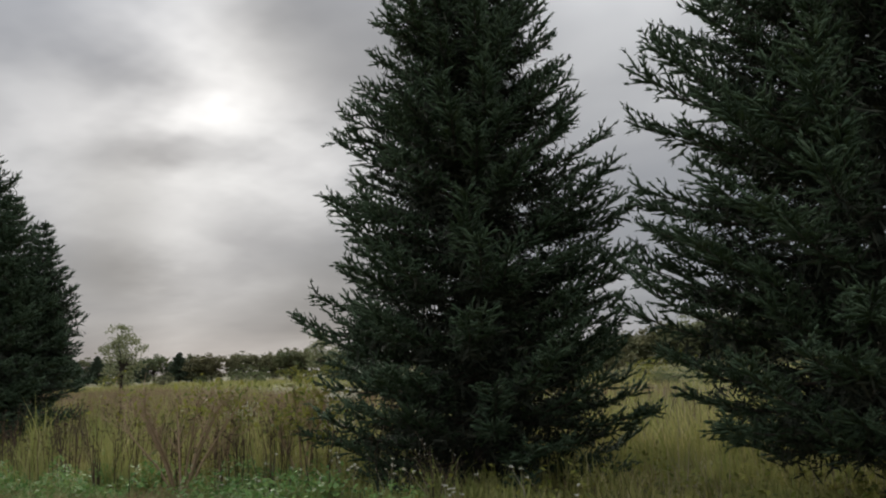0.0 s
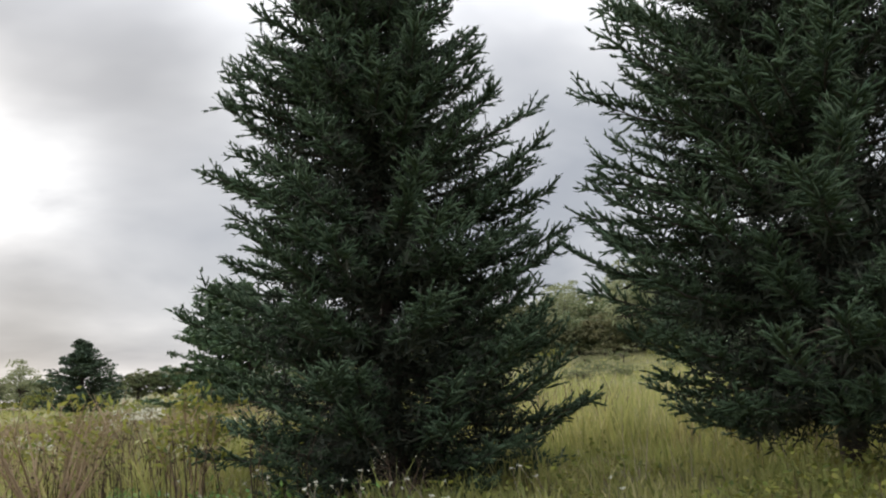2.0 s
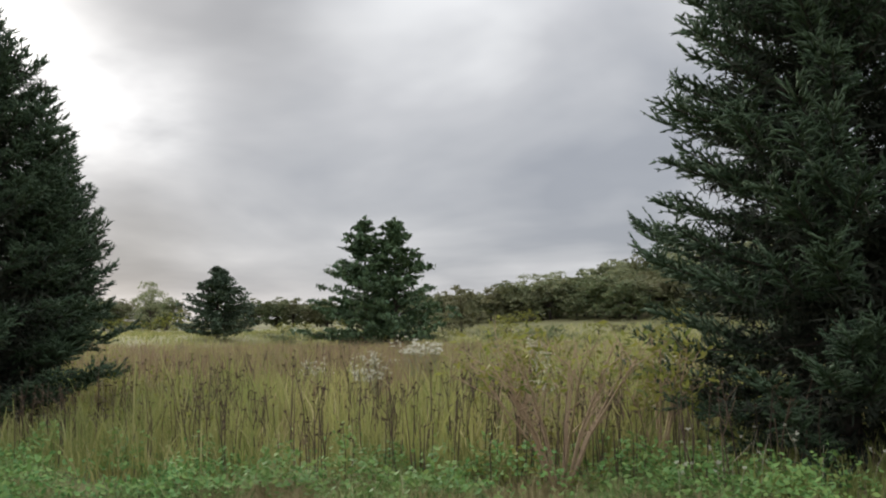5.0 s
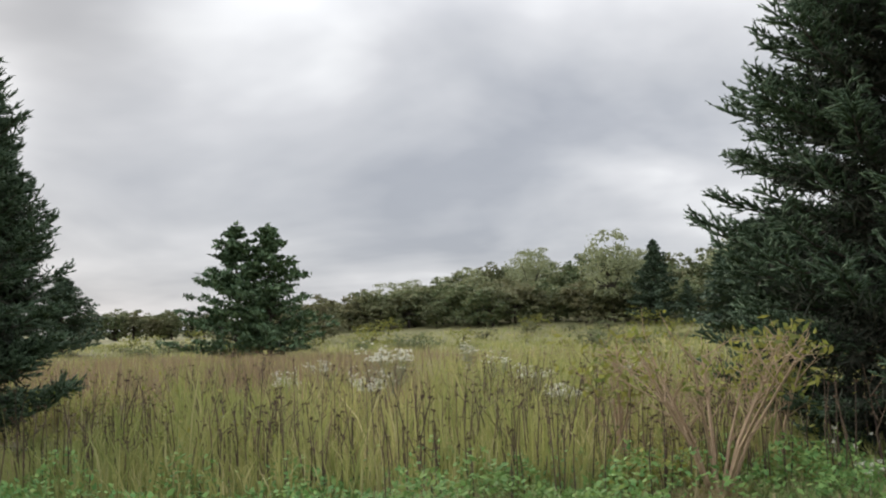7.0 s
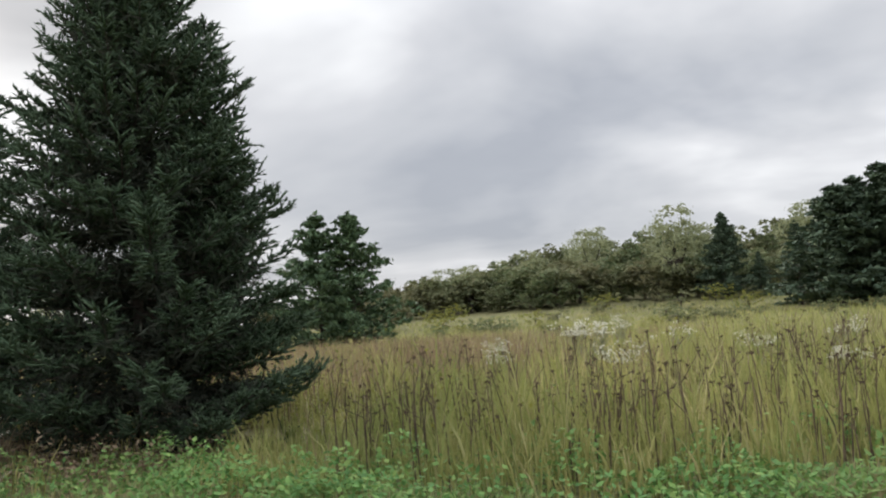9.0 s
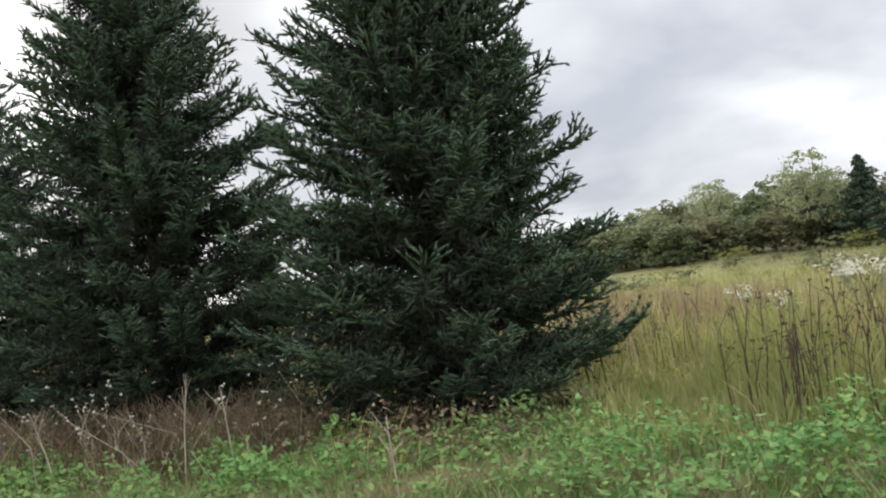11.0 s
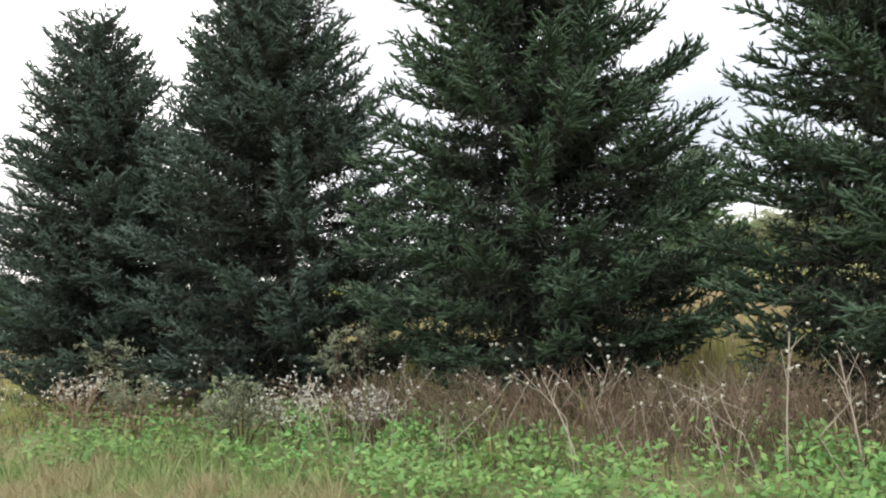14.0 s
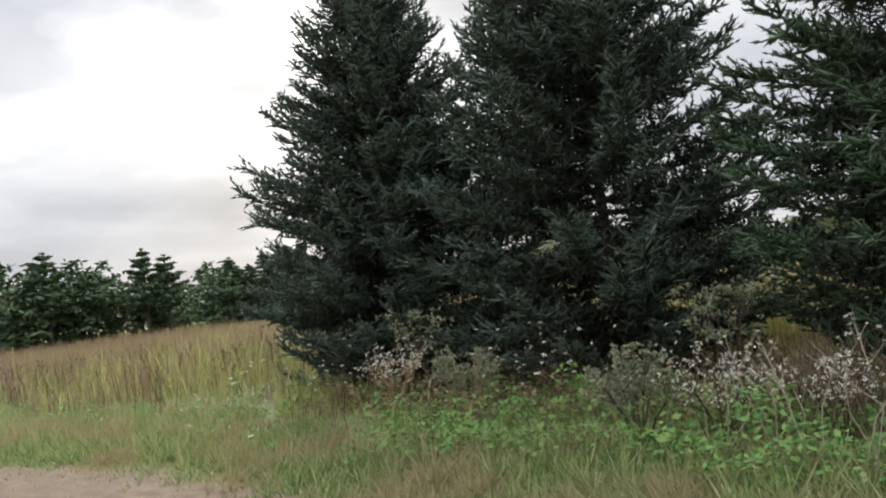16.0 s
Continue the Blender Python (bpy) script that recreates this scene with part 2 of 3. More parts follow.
def tubes(segments, sides=5):
    """Tapered limbs: rows of (a, b, radius at a, radius at b)."""
    vs, fs, n = [], [], 0
    for a, b, ra, rb in segments:
        a, b = np.asarray(a, float), np.asarray(b, float)
        ax = unit(b - a)
        u = unit(np.cross(ax, (0.31, 0.95, 0.05)))
        w = np.cross(ax, u)
        ang = np.arange(sides) * 2 * math.pi / sides
        ring = np.cos(ang)[:, None] * u + np.sin(ang)[:, None] * w
        vs += [a + ring * ra, b + ring * rb]
        for i in range(sides):
            j = (i + 1) % sides
            fs += [(n + i, n + j, n + sides + j), (n + i, n + sides + j, n + sides + i)]
        n += 2 * sides
    return np.concatenate(vs), np.array(fs)


def needles(a, b, per_metre, length, width):
    """Thin pointed needles all round the twigs that run from a to b."""
    ln = np.linalg.norm(b - a, axis=1)
    count = np.maximum(2, (ln * per_metre).astype(int))
    k = np.repeat(np.arange(len(a)), count)
    ax = unit(b - a)[k]
    t = rng.random(len(k))[:, None]
    base = a[k] + (b - a)[k] * t
    rad = rng.normal(size=(len(k), 3))
    rad = unit(rad - ax * np.sum(rad * ax, axis=1, keepdims=True))
    way = unit(ax * 0.75 + rad * (1.05 - 0.55 * t))
    side = unit(np.cross(way, rng.normal(size=(len(k), 3)))) * width
    tip = base + way * (length * (0.75 + 0.5 * rng.random(len(k))))[:, None]
    v = np.stack([base - side, base + side, tip], 1).reshape(-1, 3)
    return v, np.arange(len(v)).reshape(-1, 3)


def cores(a, b, thick):
    """The close-set needles at the heart of each twig: a three-sided spindle."""
    ax = unit(b - a)
    u = unit(np.cross(ax, rng.normal(size=ax.shape)))
    w = np.cross(ax, u)
    mid = a + (b - a) * 0.35
    r = thick * (0.75 + 0.5 * rng.random(len(a)))[:, None]
    ring = [mid + r * (math.cos(q) * u + math.sin(q) * w) for q in (0, 2.094, 4.189)]
    v = np.stack([a, *ring, b + ax * 0.01], 1).reshape(-1, 3)
    k = np.arange(len(a)) * 5
    f = np.concatenate([np.stack([k + p, k + q, k + o], 1) for p, q, o in ((0, 2, 1), (0, 3, 2), (0, 1, 3), (4, 1, 2), (4, 2, 3), (4, 3, 1))])
    return v, f


def merge(*sets):
    vs, fs, n = [], [], 0
    for v, f in sets:
        vs.append(v)
        fs.append(np.asarray(f) + n)
        n += len(v)
    return np.concatenate(vs), np.concatenate(fs)


def ground_z(x, y):
    """Level field that dips a little and swells into a low wooded rise far off."""
    s = np.clip((np.asarray(y, float) - 95) / 90, 0, 1)
    r = np.clip((np.asarray(x, float) + 75) / 60, 0, 1)
    d = np.minimum(np.clip((np.asarray(y, float) - 20) / 38, 0, 1), np.clip((115 - np.asarray(y, float)) / 25, 0, 1))
    e = np.clip((np.asarray(x, float) + 78) / 26, 0, 1)
    return s * s * (3 - 2 * s) * r * r * (3 - 2 * r) * 5.2 - d * d * (3 - 2 * d) * e * e * (3 - 2 * e) * 0.75


# ---------- ground ----------
def build_ground():
    xs = np.concatenate([[-2500, -1200, -600, -350], np.arange(-220, 121, 10.0), [200, 400, 1000, 2500]])
    ys = np.concatenate([[-2500, -800, -200, -60], np.arange(-20, 260, 10.0), [350, 600, 1200, 2500]])
    gx, gy = np.meshgrid(xs, ys)
    gz = ground_z(gx, gy)
    v = np.stack([gx, gy, gz], -1).reshape(-1, 3)
    w = len(xs)
    f = [(r * w + c, r * w + c + 1, (r + 1) * w + c + 1, (r + 1) * w + c) for r in range(len(ys) - 1) for c in range(w - 1)]
    tagged(new("ground", mesh_of("ground", v, f, SOIL, 4)), "level meadow ground of dry grass thatch and soil", "ground", kind="structure")


build_ground()


def bare_patch(x, y, rx, ry, seed):
    """A low, uneven mound of worn soil with a ragged rim."""
    g = random.Random(seed)
    rings, n = 5, 28
    v, f = [(x, y, 0.03)], []
    rim = [0.75 + 0.4 * g.random() for _ in range(n)]
    for r in range(1, rings + 1):
        for k in range(n):
            a = 6.2832 * k / n
            q = r / rings * rim[k]
            v.append((x + rx * q * math.cos(a), y + ry * q * math.sin(a), 0.03 * (1 - r / rings) + g.uniform(0, 0.02) * (r < rings) - 0.012 * (r == rings)))
    for k in range(n):
        f.append((0, 1 + k, 1 + (k + 1) % n))
        for r in range(rings - 1):
            a, b = 1 + r * n + k, 1 + r * n + (k + 1) % n
            f += [(a, a + n, b + n), (a, b + n, b)]
    tagged(new("bare_soil", mesh_of("bare_soil", v, f, BARE)), "worn brown soil showing through short grass", "bare soil", kind="structure")


bare_patch(-29.6, 5.35, 3.6, 0.8, 3)
bare_patch(-24.2, 5.0, 2.2, 0.5, 4)


# ---------- spruces ----------
def tufts(centres, sizes, per, leaf, slim=0.45):
    """Ragged clumps: many small leaf sprays scattered about each centre."""
    k = np.repeat(np.arange(len(centres)), per)
    off = rng.normal(size=(len(k), 3)) * 0.5
    c = centres[k] + off * sizes[k][:, None] * np.array((1, 1, 0.55))
    d1 = unit(rng.normal(size=(len(k), 3))) * (leaf * (0.5 + rng.random(len(k))))[:, None]
    d2 = unit(np.cross(d1, rng.normal(size=(len(k), 3)))) * (leaf * slim)
    v = np.stack([c - d1, c + d2, c + d1, c - d2], 1).reshape(-1, 3)
    n = np.arange(len(k)) * 4
    f = np.concatenate([np.stack([n, n + 1, n + 2], 1), np.stack([n, n + 2, n + 3], 1)])
    return v, f


def spruce(name, x, y, height, radius, skirt, label, seed, mat=NEEDLE, extra=(), tops=(), bulge=0.2, density=1.0, thin=(), taper=0.5):
    """A spruce: whorls of limbs that sag and turn up at the tip, herringbone twigs, needles.
    extra: limbs that stand out (turn, height, length); tops: further leaders (dx, dy, height, height of fork)."""
    global rng
    rng = np.random.default_rng(seed)
    root = empty(name, x, y, 0.0)
    tagged(root, label, "spruce tree", "row of spruces")
    segs = []
    lean = rng.normal(0, 0.05, 2)
    for i in range(10):
        z0, z1 = height * i / 10, height * (i + 1) / 10
        q0, q1 = 1 - i / 10, 1 - (i + 1) / 10
        flare = 1.35 if i == 0 else 1.0
        segs.append(((lean[0] * i / 10, lean[1] * i / 10, z0 - (0.1 if i == 0 else 0)), (lean[0] * (i + 1) / 10, lean[1] * (i + 1) / 10, z1), (0.015 + 0.115 * q0) * flare, 0.015 + 0.115 * q1))
    for dx, dy, top, fork, wide in tops:
        segs.append(((0, 0, fork - 0.4), (dx * 0.8, dy * 0.8, fork + 0.6), 0.04, 0.032))
        segs.append(((dx * 0.8, dy * 0.8, fork + 0.6), (dx, dy, top), 0.032, 0.01))

    def reach(z):
        q = np.clip(z / height, 0, 1)
        full = (1 - q) ** taper * (1 + bulge * math.sin(math.pi * min(1, q * 1.6)))
        return radius * full * (0.80 + 0.2 * min(1, max(0, (z - skirt) / 0.8)))

    limbs = []
    z = skirt
    turn = rng.random() * 6.28
    ph = rng.random(6) * 6.28

    def bough(a, zz):
        """Boughs stand out in clumps, with shaded hollows between them."""
        return 0.5 + 0.17 * (math.sin(3 * a + ph[0] + 1.9 * zz) + math.sin(5 * a + ph[1] - 2.7 * zz) + math.sin(2 * a + ph[2] + 4.3 * zz))

    while z < height - 0.12:
        q = z / height
        n = int(round((10 if q < 0.75 else 7) * density))
        for k in range(n):
            turn_k = turn + 6.283 * k / n + rng.normal(0, 0.16)
            ln = reach(z) * (0.79 + 0.28 * bough(turn_k, z)) * rng.uniform(0.92, 1.08)
            limbs.append((0, 0, turn_k, z + rng.normal(0, 0.12), max(0.13, ln)))
        turn += 1.1
        z += 0.23 + 0.08 * (1 - q)
    for dx, dy, top, fork, wide in tops:
        zz = fork + 0.5
        while zz < top - 0.1:
            n = 6 if wide < 0.7 else 8
            for k in range(n):
                limbs.append((dx, dy, 6.283 * k / n + zz * 2 + rng.normal(0, 0.2), zz, max(0.12, min(wide, 0.45 * (top - zz) ** 0.8) * rng.uniform(0.7, 1.15))))
            zz += 0.2
    for a, zz, ln in extra:
        limbs.append((0, 0, radians(a), zz, ln))
        limbs.append((0, 0, radians(a) + 0.07, zz - 0.1, ln * 0.9))
    ta, tb, inner = [], [], []
    for ox, oy, a, zz, ln in limbs:
        if any(abs(((a - radians(ga) + math.pi) % 6.2832) - math.pi) < gw and gz0 < zz < gz1 for ga, gw, gz0, gz1 in thin) and rng.random() < 0.75:
            continue
        q = zz / height
        out = np.array((math.cos(a), math.sin(a), 0.0))
        lat = np.array((-math.sin(a), math.cos(a), 0.0))
        rise = -0.24 + 0.75 * q * q + 0.2 * q + rng.normal(0, 0.05)
        up = 0.30 * (1 - 0.4 * q) + rng.normal(0, 0.05)
        start = np.array((ox + lean[0] * q, oy + lean[1] * q, zz))

        def at(s):
            return start + out * (ln * s) + np.array((0, 0, ln * (rise * s + up * s ** 2.6))) + lat * (0.05 * ln * math.sin(3 * s + a * 7))
        steps = 4
        for i in range(steps):
            r0, r1 = 0.010 + 0.014 * ln / 2, 0.004
            s0, s1 = i / steps, (i + 1) / steps
            if ln > 0.5:
                segs.append((at(s0), at(s1), r0 + (r1 - r0) * s0, r0 + (r1 - r0) * s1))
        # dark fill added along the inner limbs so the crown is not see-through
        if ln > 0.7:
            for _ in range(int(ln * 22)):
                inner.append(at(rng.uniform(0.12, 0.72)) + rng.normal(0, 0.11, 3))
        s0 = 0.40 if ln > 0.8 else 0.1
        n2 = max(3, int((1 - s0) * ln / 0.078))
        for i in range(n2):
            s = s0 + (1 - s0) * (i + rng.random() * 0.6) / n2
            p = at(s)
            grad = unit(at(min(1, s + 0.05)) - at(s - 0.05))
            for sg in (-1, 1):
                l2 = min(0.36, (0.10 + 0.40 * (1 - s)) * ln * 0.75 + 0.12) * rng.uniform(0.65, 1.15)
                d2 = unit(grad * 0.75 + lat * sg * rng.uniform(0.35, 1.1) + np.array((0, 0, rng.normal(0.12, 0.34))))
                e = p + d2 * l2 + np.array((0, 0, 0.12 * l2))
                ta.append(p), tb.append(e)
                n3 = max(1, int(l2 / 0.085))
                for j in range(n3):
                    f = (j + 0.5) / (n3 + 0.2)
                    pp = p + (e - p) * f
                    l3 = (0.07 + 0.10 * (1 - f)) * rng.uniform(0.7, 1.25)
                    sg3 = 1 if j % 2 else -1
                    w3 = np.cross(d2, (0, 0, 1.0))
                    d3 = unit(d2 * 0.8 + w3 * sg3 * 0.6 + np.array((0, 0, rng.normal(0.16, 0.36))))
                    ta.append(pp), tb.append(pp + d3 * l3)
        tip = at(1.0)
        ta.append(at(0.9)), tb.append(tip + unit(at(1.0) - at(0.93)) * 0.10)
    ta.append(np.array((lean[0], lean[1], height - 0.35))), tb.append(np.array((lean[0], lean[1], height + 0.12)))
    ta, tb = np.array(ta), np.array(tb)
    v, f = merge(needles(ta, tb, 30, 0.040, 0.007), cores(ta, tb, 0.019))
    v2, f2 = tubes(segs, 4)
    part("trunk", mesh_of("trunk", v2, f2, BARK), root, "grey-brown bark trunk with bare limbs")
    part("crown", mesh_of("crown", v, f, mat), root, "dense dark green needle sprays")
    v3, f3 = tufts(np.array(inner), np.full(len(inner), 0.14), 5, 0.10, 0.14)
    part("dark_twig_fill", mesh_of("dark_twig_fill", v3, f3, DARK_TWIG_FILL), root, "dark dead-twig fill added for the crown's shaded inside")
    return root


spruce("spruce_tree", *SPRUCE_T, "broad dark green spruce with a bare trunk foot in grass", 11, bulge=0.3, taper=0.45)
spruce("spruce_tree", *SPRUCE_B, "dark green spruce with two limbs standing out", 112, taper=0.42, bulge=0.08, extra=((18, 3.5, 2.35), (12, 2.75, 2.45)))
spruce("spruce_tree", *SPRUCE_L, "wide dark spruce with several leaders beside the meadow", 13, taper=0.62, bulge=0.1, extra=((5, 1.5, 2.2), (355, 1.45, 2.1), (15, 1.35, 2.15), (2, 0.75, 2.65), (345, 0.7, 2.5)), tops=((0.5, -0.2, 7.2, 4.6, 0.55), (1.0, 0.45, 6.2, 2.0, 0.6), (0.0, 1.8, 5.8, 1.4, 0.9)))
spruce("spruce_tree", *SPRUCE_M, "tall tapering spruce above dry brown undergrowth", 14, taper=0.62)
spruce("spruce_tree", *SPRUCE_N, "ragged spruce with open gaps round its trunk", 15, mat=NEEDLE_BLUE, tops=((-1.3, -0.2, 6.3, 3.8, 0.55),), density=1.1, taper=0.5, thin=((270, 0.6, 2.3, 3.4), (90, 0.7, 2.0, 3.6)))
spruce("spruce_tree", *SPRUCE_O, "dense conical grey-green spruce at the end of the row", 16, mat=NEEDLE_BLUE, taper=0.5, density=1.15)


# ---------- far trees ----------
def pine(name, height, radius, mat, seed, layers=13, twin=0.0, droop=0.0, foot=0.12):
    """A pine of flat, well spaced tiers with upturned tips; the mesh is shared between its copies."""
    global rng
    rng = np.random.default_rng(seed)
    segs, cs, ss = [], [], []
    for lead in ((0.0, 1.0),) if not twin else ((-twin / 2, 1.0), (twin / 2, 0.985)):
        ox, hh = lead[0], lead[1] * height
        segs += [((ox, 0, 0), (ox, 0, hh * 0.5), height * 0.022, height * 0.015), ((ox, 0, hh * 0.5), (ox, 0, hh), height * 0.015, height * 0.003)]
        for i in range(layers):
            q = foot + (1 - foot) * (i + 0.3 * rng.random()) / layers
            for k in range(8):
                a = rng.random() * 6.28
                ln = radius * (1 - q) ** 0.85 * rng.uniform(0.5, 1.2) + 0.1
                tipz = hh * q + ln * (0.25 - droop + 0.2 * q)
                e = np.array((ox + math.cos(a) * ln, math.sin(a) * ln, tipz))
                s = np.array((ox, 0, hh * q))
                segs.append((s, e, height * 0.005, height * 0.001))
                for f in (0.35, 0.55, 0.75, 0.92, 1.03):
                    cs.append(s + (e - s) * f + rng.normal(0, 0.02, 3) * height * 0.2)
                    ss.append(min(height * 0.042, 0.08 + 0.22 * ln) * (1.2 - 0.5 * f))
        cs.append((ox, 0, hh)), ss.append(height * 0.015)
    root = empty(name, 0, 0, -500)
    v, f = tubes(segs, 4)
    part("trunk", mesh_of("trunk", v, f, BARK), root)
    v, f = tufts(np.array(cs), np.array(ss), 12, height * 0.02)
    part("crown", mesh_of("crown", v, f, mat), root)
    return root


def broadleaf(name, height, radius, mat, seed, clumps=90, foot=0.25, per=15, leaf=0.042):
    global rng
    rng = np.random.default_rng(seed)
    segs, cs, ss = [((0, 0, -0.6), (0.1, 0, height * 0.4), height * 0.03, height * 0.02)], [], []
    for i in range(clumps):
        u = unit(rng.normal(size=3))
        r = rng.random() ** 0.45
        mid = height * (foot + 1) / 2
        c = np.array((u[0] * radius * r, u[1] * radius * r, mid + u[2] * r * height * (1 - foot) / 2))
        c[:2] *= 1.0 - 0.3 * max(0, (c[2] - mid) / height)
        cs.append(c), ss.append(height * rng.uniform(0.05, 0.1))
        if i % 4 == 0:
            segs.append(((0.1, 0, height * rng.uniform(0.2, 0.42)), c, height * 0.009, height * 0.002))
    root = empty(name, 0, 0, -500)
    v, f = tubes(segs, 4)
    part("trunk", mesh_of("trunk", v, f, BARK), root)
    v, f = tufts(np.array(cs), np.array(ss), per, height * leaf)
    part("crown", mesh_of("crown", v, f, mat), root)
    return root


def put(ob, x, y, size, label, category, group="", turn=0.0, wide=1.0):
    """Stands one tree of a kind on the ground; the first use takes the original."""
    m = pose(x, y, float(ground_z(x, y)), 0, 0, turn) @ Matrix.Diagonal((size * wide, size * wide, size, 1))
    if ob.location.z < -400:
        ob.matrix_basis = m
        return tagged(ob, label, category, group)
    made = copy_thing(ob, Matrix())
    made.matrix_basis = m
    return tagged(made, label, category, group)


put(pine("pine_tree", 9.6, 3.9, PINE_LEAF, 21, 17, twin=2.1, foot=0.03), -33.4, 59.2, 1.06, "green twin-topped white pine standing in the meadow", "pine tree", wide=1.12)
put(pine("pine_tree", 8.2, 3.6, PINE_DARK, 22, 26, foot=0.04), -63.7, 80.5, 1.0, "rounded dark green pine in the meadow", "pine tree", wide=1.4)
far_pine = pine("pine_tree", 10.0, 3.4, PINE_DARK, 23, 22, foot=0.04)
far_fir = pine("fir_tree", 10.0, 3.4, PINE_DARK, 24, 18, droop=0.3, foot=0.03)
open_pine = pine("pine_tree", 8.0, 2.4, PINE_LEAF, 25, 9, foot=0.35)
oak_a = broadleaf("deciduous_tree", 10.0, 4.2, LEAF_GREEN, 31, 110, 0.0)
oak_b = broadleaf("deciduous_tree", 10.0, 3.4, LEAF_GREEN, 32, 90, 0.0)
airy = broadleaf("deciduous_tree", 12.0, 4.2, LEAF_PALE, 33, 110, 0.12, 22, 0.022)
wood_pine = broadleaf("conifer", 10.0, 3.6, PINE_LEAF, 36, 100, 0.05, 16, 0.036)
bush_a = broadleaf("field_bush", 3.0, 2.4, LEAF_GREEN, 34, 50, 0.0)
bush_b = broadleaf("field_bush", 2.4, 2.2, LEAF_YELLOW, 35, 50, 0.0)

put(airy, -95.2, 106.6, 0.68, "pale round-crowned deciduous tree at the meadow edge", "deciduous tree")
put(airy, -87.3, 63.6, 0.68, "pale leafy tree beyond the meadow", "deciduous tree")
put(airy, -7.4, 119.8, 1.08, "tall airy pale deciduous tree before the rise", "deciduous tree", turn=70)
put(airy, 10.1, 128.5, 1.0, "tall pale tree behind dark pines", "deciduous tree", turn=140)
put(far_pine, -2.0, 114.7, 1.08, "dark pine beside the pale tree", "pine tree")
put(far_fir, 2.0, 114.4, 0.56, "small dark pointed fir before the grove", "fir tree")
put(far_fir, 4.2, 99.0, 0.9, "dark pointed fir beside the pine grove", "fir tree", turn=50)
for px, py, ps in ((6.2, 88.6, 1.05), (8.5, 90.5, 1.13), (10.4, 87.8, 1.19), (13.8, 87.0, 1.14), (16.5, 89, 1.2), (20, 86, 1.1), (24, 88, 1.15), (28, 86, 1.05), (33, 88, 1.1), (39, 87, 1.15), (45, 89, 1.1)):
    put(far_pine, px, py, ps * 1.1, "large dark pine in a grove by the meadow", "pine tree", "pine grove", turn=px * 37, wide=1.55)
put(oak_b, -43.0, 102.8, 0.62, "small rounded tree in the far meadow", "deciduous tree")
put(bush_b, -86, 101.2, 1.5, "yellow-green bush at the meadow edge", "bush")
# end of the walk: pine wood beyond the field
for px, py, ps, kind in ((-91, 28.9, 0.72, wood_pine), (-90.2, 31, 0.98, open_pine), (-92, 33.4, 0.66, wood_pine), (-93.5, 35.7, 0.74, wood_pine), (-86.9, 37.6, 0.92, open_pine), (-86.1, 39.1, 0.84, open_pine), (-90, 40, 0.55, wood_pine),
                         (-80.2, 39.3, 0.5, wood_pine), (-80.9, 41.8, 0.57, far_fir), (-80, 43, 0.5, far_fir), (-82, 46, 0.6, far_fir), (-84, 50, 0.66, far_pine), (-95, 25, 0.8, far_pine), (-94, 20, 0.75, far_pine), (-96, 15, 0.8, far_pine), (-88, 55, 0.7, far_pine)):
    put(kind, px, py, ps, "dark conifer of the wood beyond the field", "conifer", "wood beyond the field", turn=px * 53 + py * 11, wide=1.45)
for i in range(22):
    py = 6 + i * 2.6
    kind = (wood_pine, oak_b, wood_pine, oak_a)[i * 7 % 4]
    put(kind, -97 + 6 * math.sin(i * 2.1), py, 0.52 + 0.12 * math.sin(i * 1.7), "tree in the wood beyond the field", "tree", "wood beyond the field", turn=i * 77, wide=1.4)
# wooded skyline, tree by tree
wood = random.Random(5)
for i in range(96):
    px = -215 + i * 2.25 + wood.uniform(-1.5, 1.5)
    py = 168 + wood.uniform(-12, 14) if px > -120 else 150 + (px + 120) * 0.42 + wood.uniform(-8, 8)
    put(wood.choice((oak_a, oak_b, oak_a, far_pine)), px, py, wood.uniform(0.5, 0.68), "distant tree of the wooded skyline", "deciduous tree", "wooded skyline", turn=wood.uniform(0, 360), wide=1.6)
for i in range(46):
    px = -54 + i * 2.3 + wood.uniform(-1.5, 1.5)
    rise = min(1.0, max(0.0, (px + 54) / 45))
    put(wood.choice((oak_a, oak_b, oak_b, airy)), px, 150 + wood.uniform(-9, 10), (0.68 + 0.2 * rise) * wood.uniform(0.82, 1.12), "autumn-tinged tree on the wooded rise", "deciduous tree", "wooded rise", turn=wood.uniform(0, 360), wide=1.3)
for i in range(62):
    px = -62 + i * 1.4 + wood.uniform(-1.5, 1.5)
    put(wood.choice((oak_a, oak_b)), px, 132 + wood.uniform(-12, 9), wood.uniform(0.4, 0.66), "lower tree at the foot of the rise", "deciduous tree", "wooded rise", turn=wood.uniform(0, 360), wide=1.6)
for i in range(60):
    px = -150 + i * 2.9 + wood.uniform(-2, 2)
    put(wood.choice((bush_a, bush_a, bush_b)), px, (108 if px > -70 else 104 + (px + 70) * 0.3) + wood.uniform(-16, 12), wood.uniform(0.5, 1.15), "low shrub along the far edge of the meadow", "shrub", "meadow edge shrubs", turn=wood.uniform(0, 360), wide=1.3)

for i in range(44):
    px = -62 + i * 1.65 + wood.uniform(-3, 3)
    put(wood.choice((bush_a, bush_a, bush_b)), px, wood.uniform(66, 96), wood.uniform(0.28, 0.58), "low olive shrub standing in the meadow", "shrub", "meadow shrubs", turn=wood.uniform(0, 360), wide=1.5)


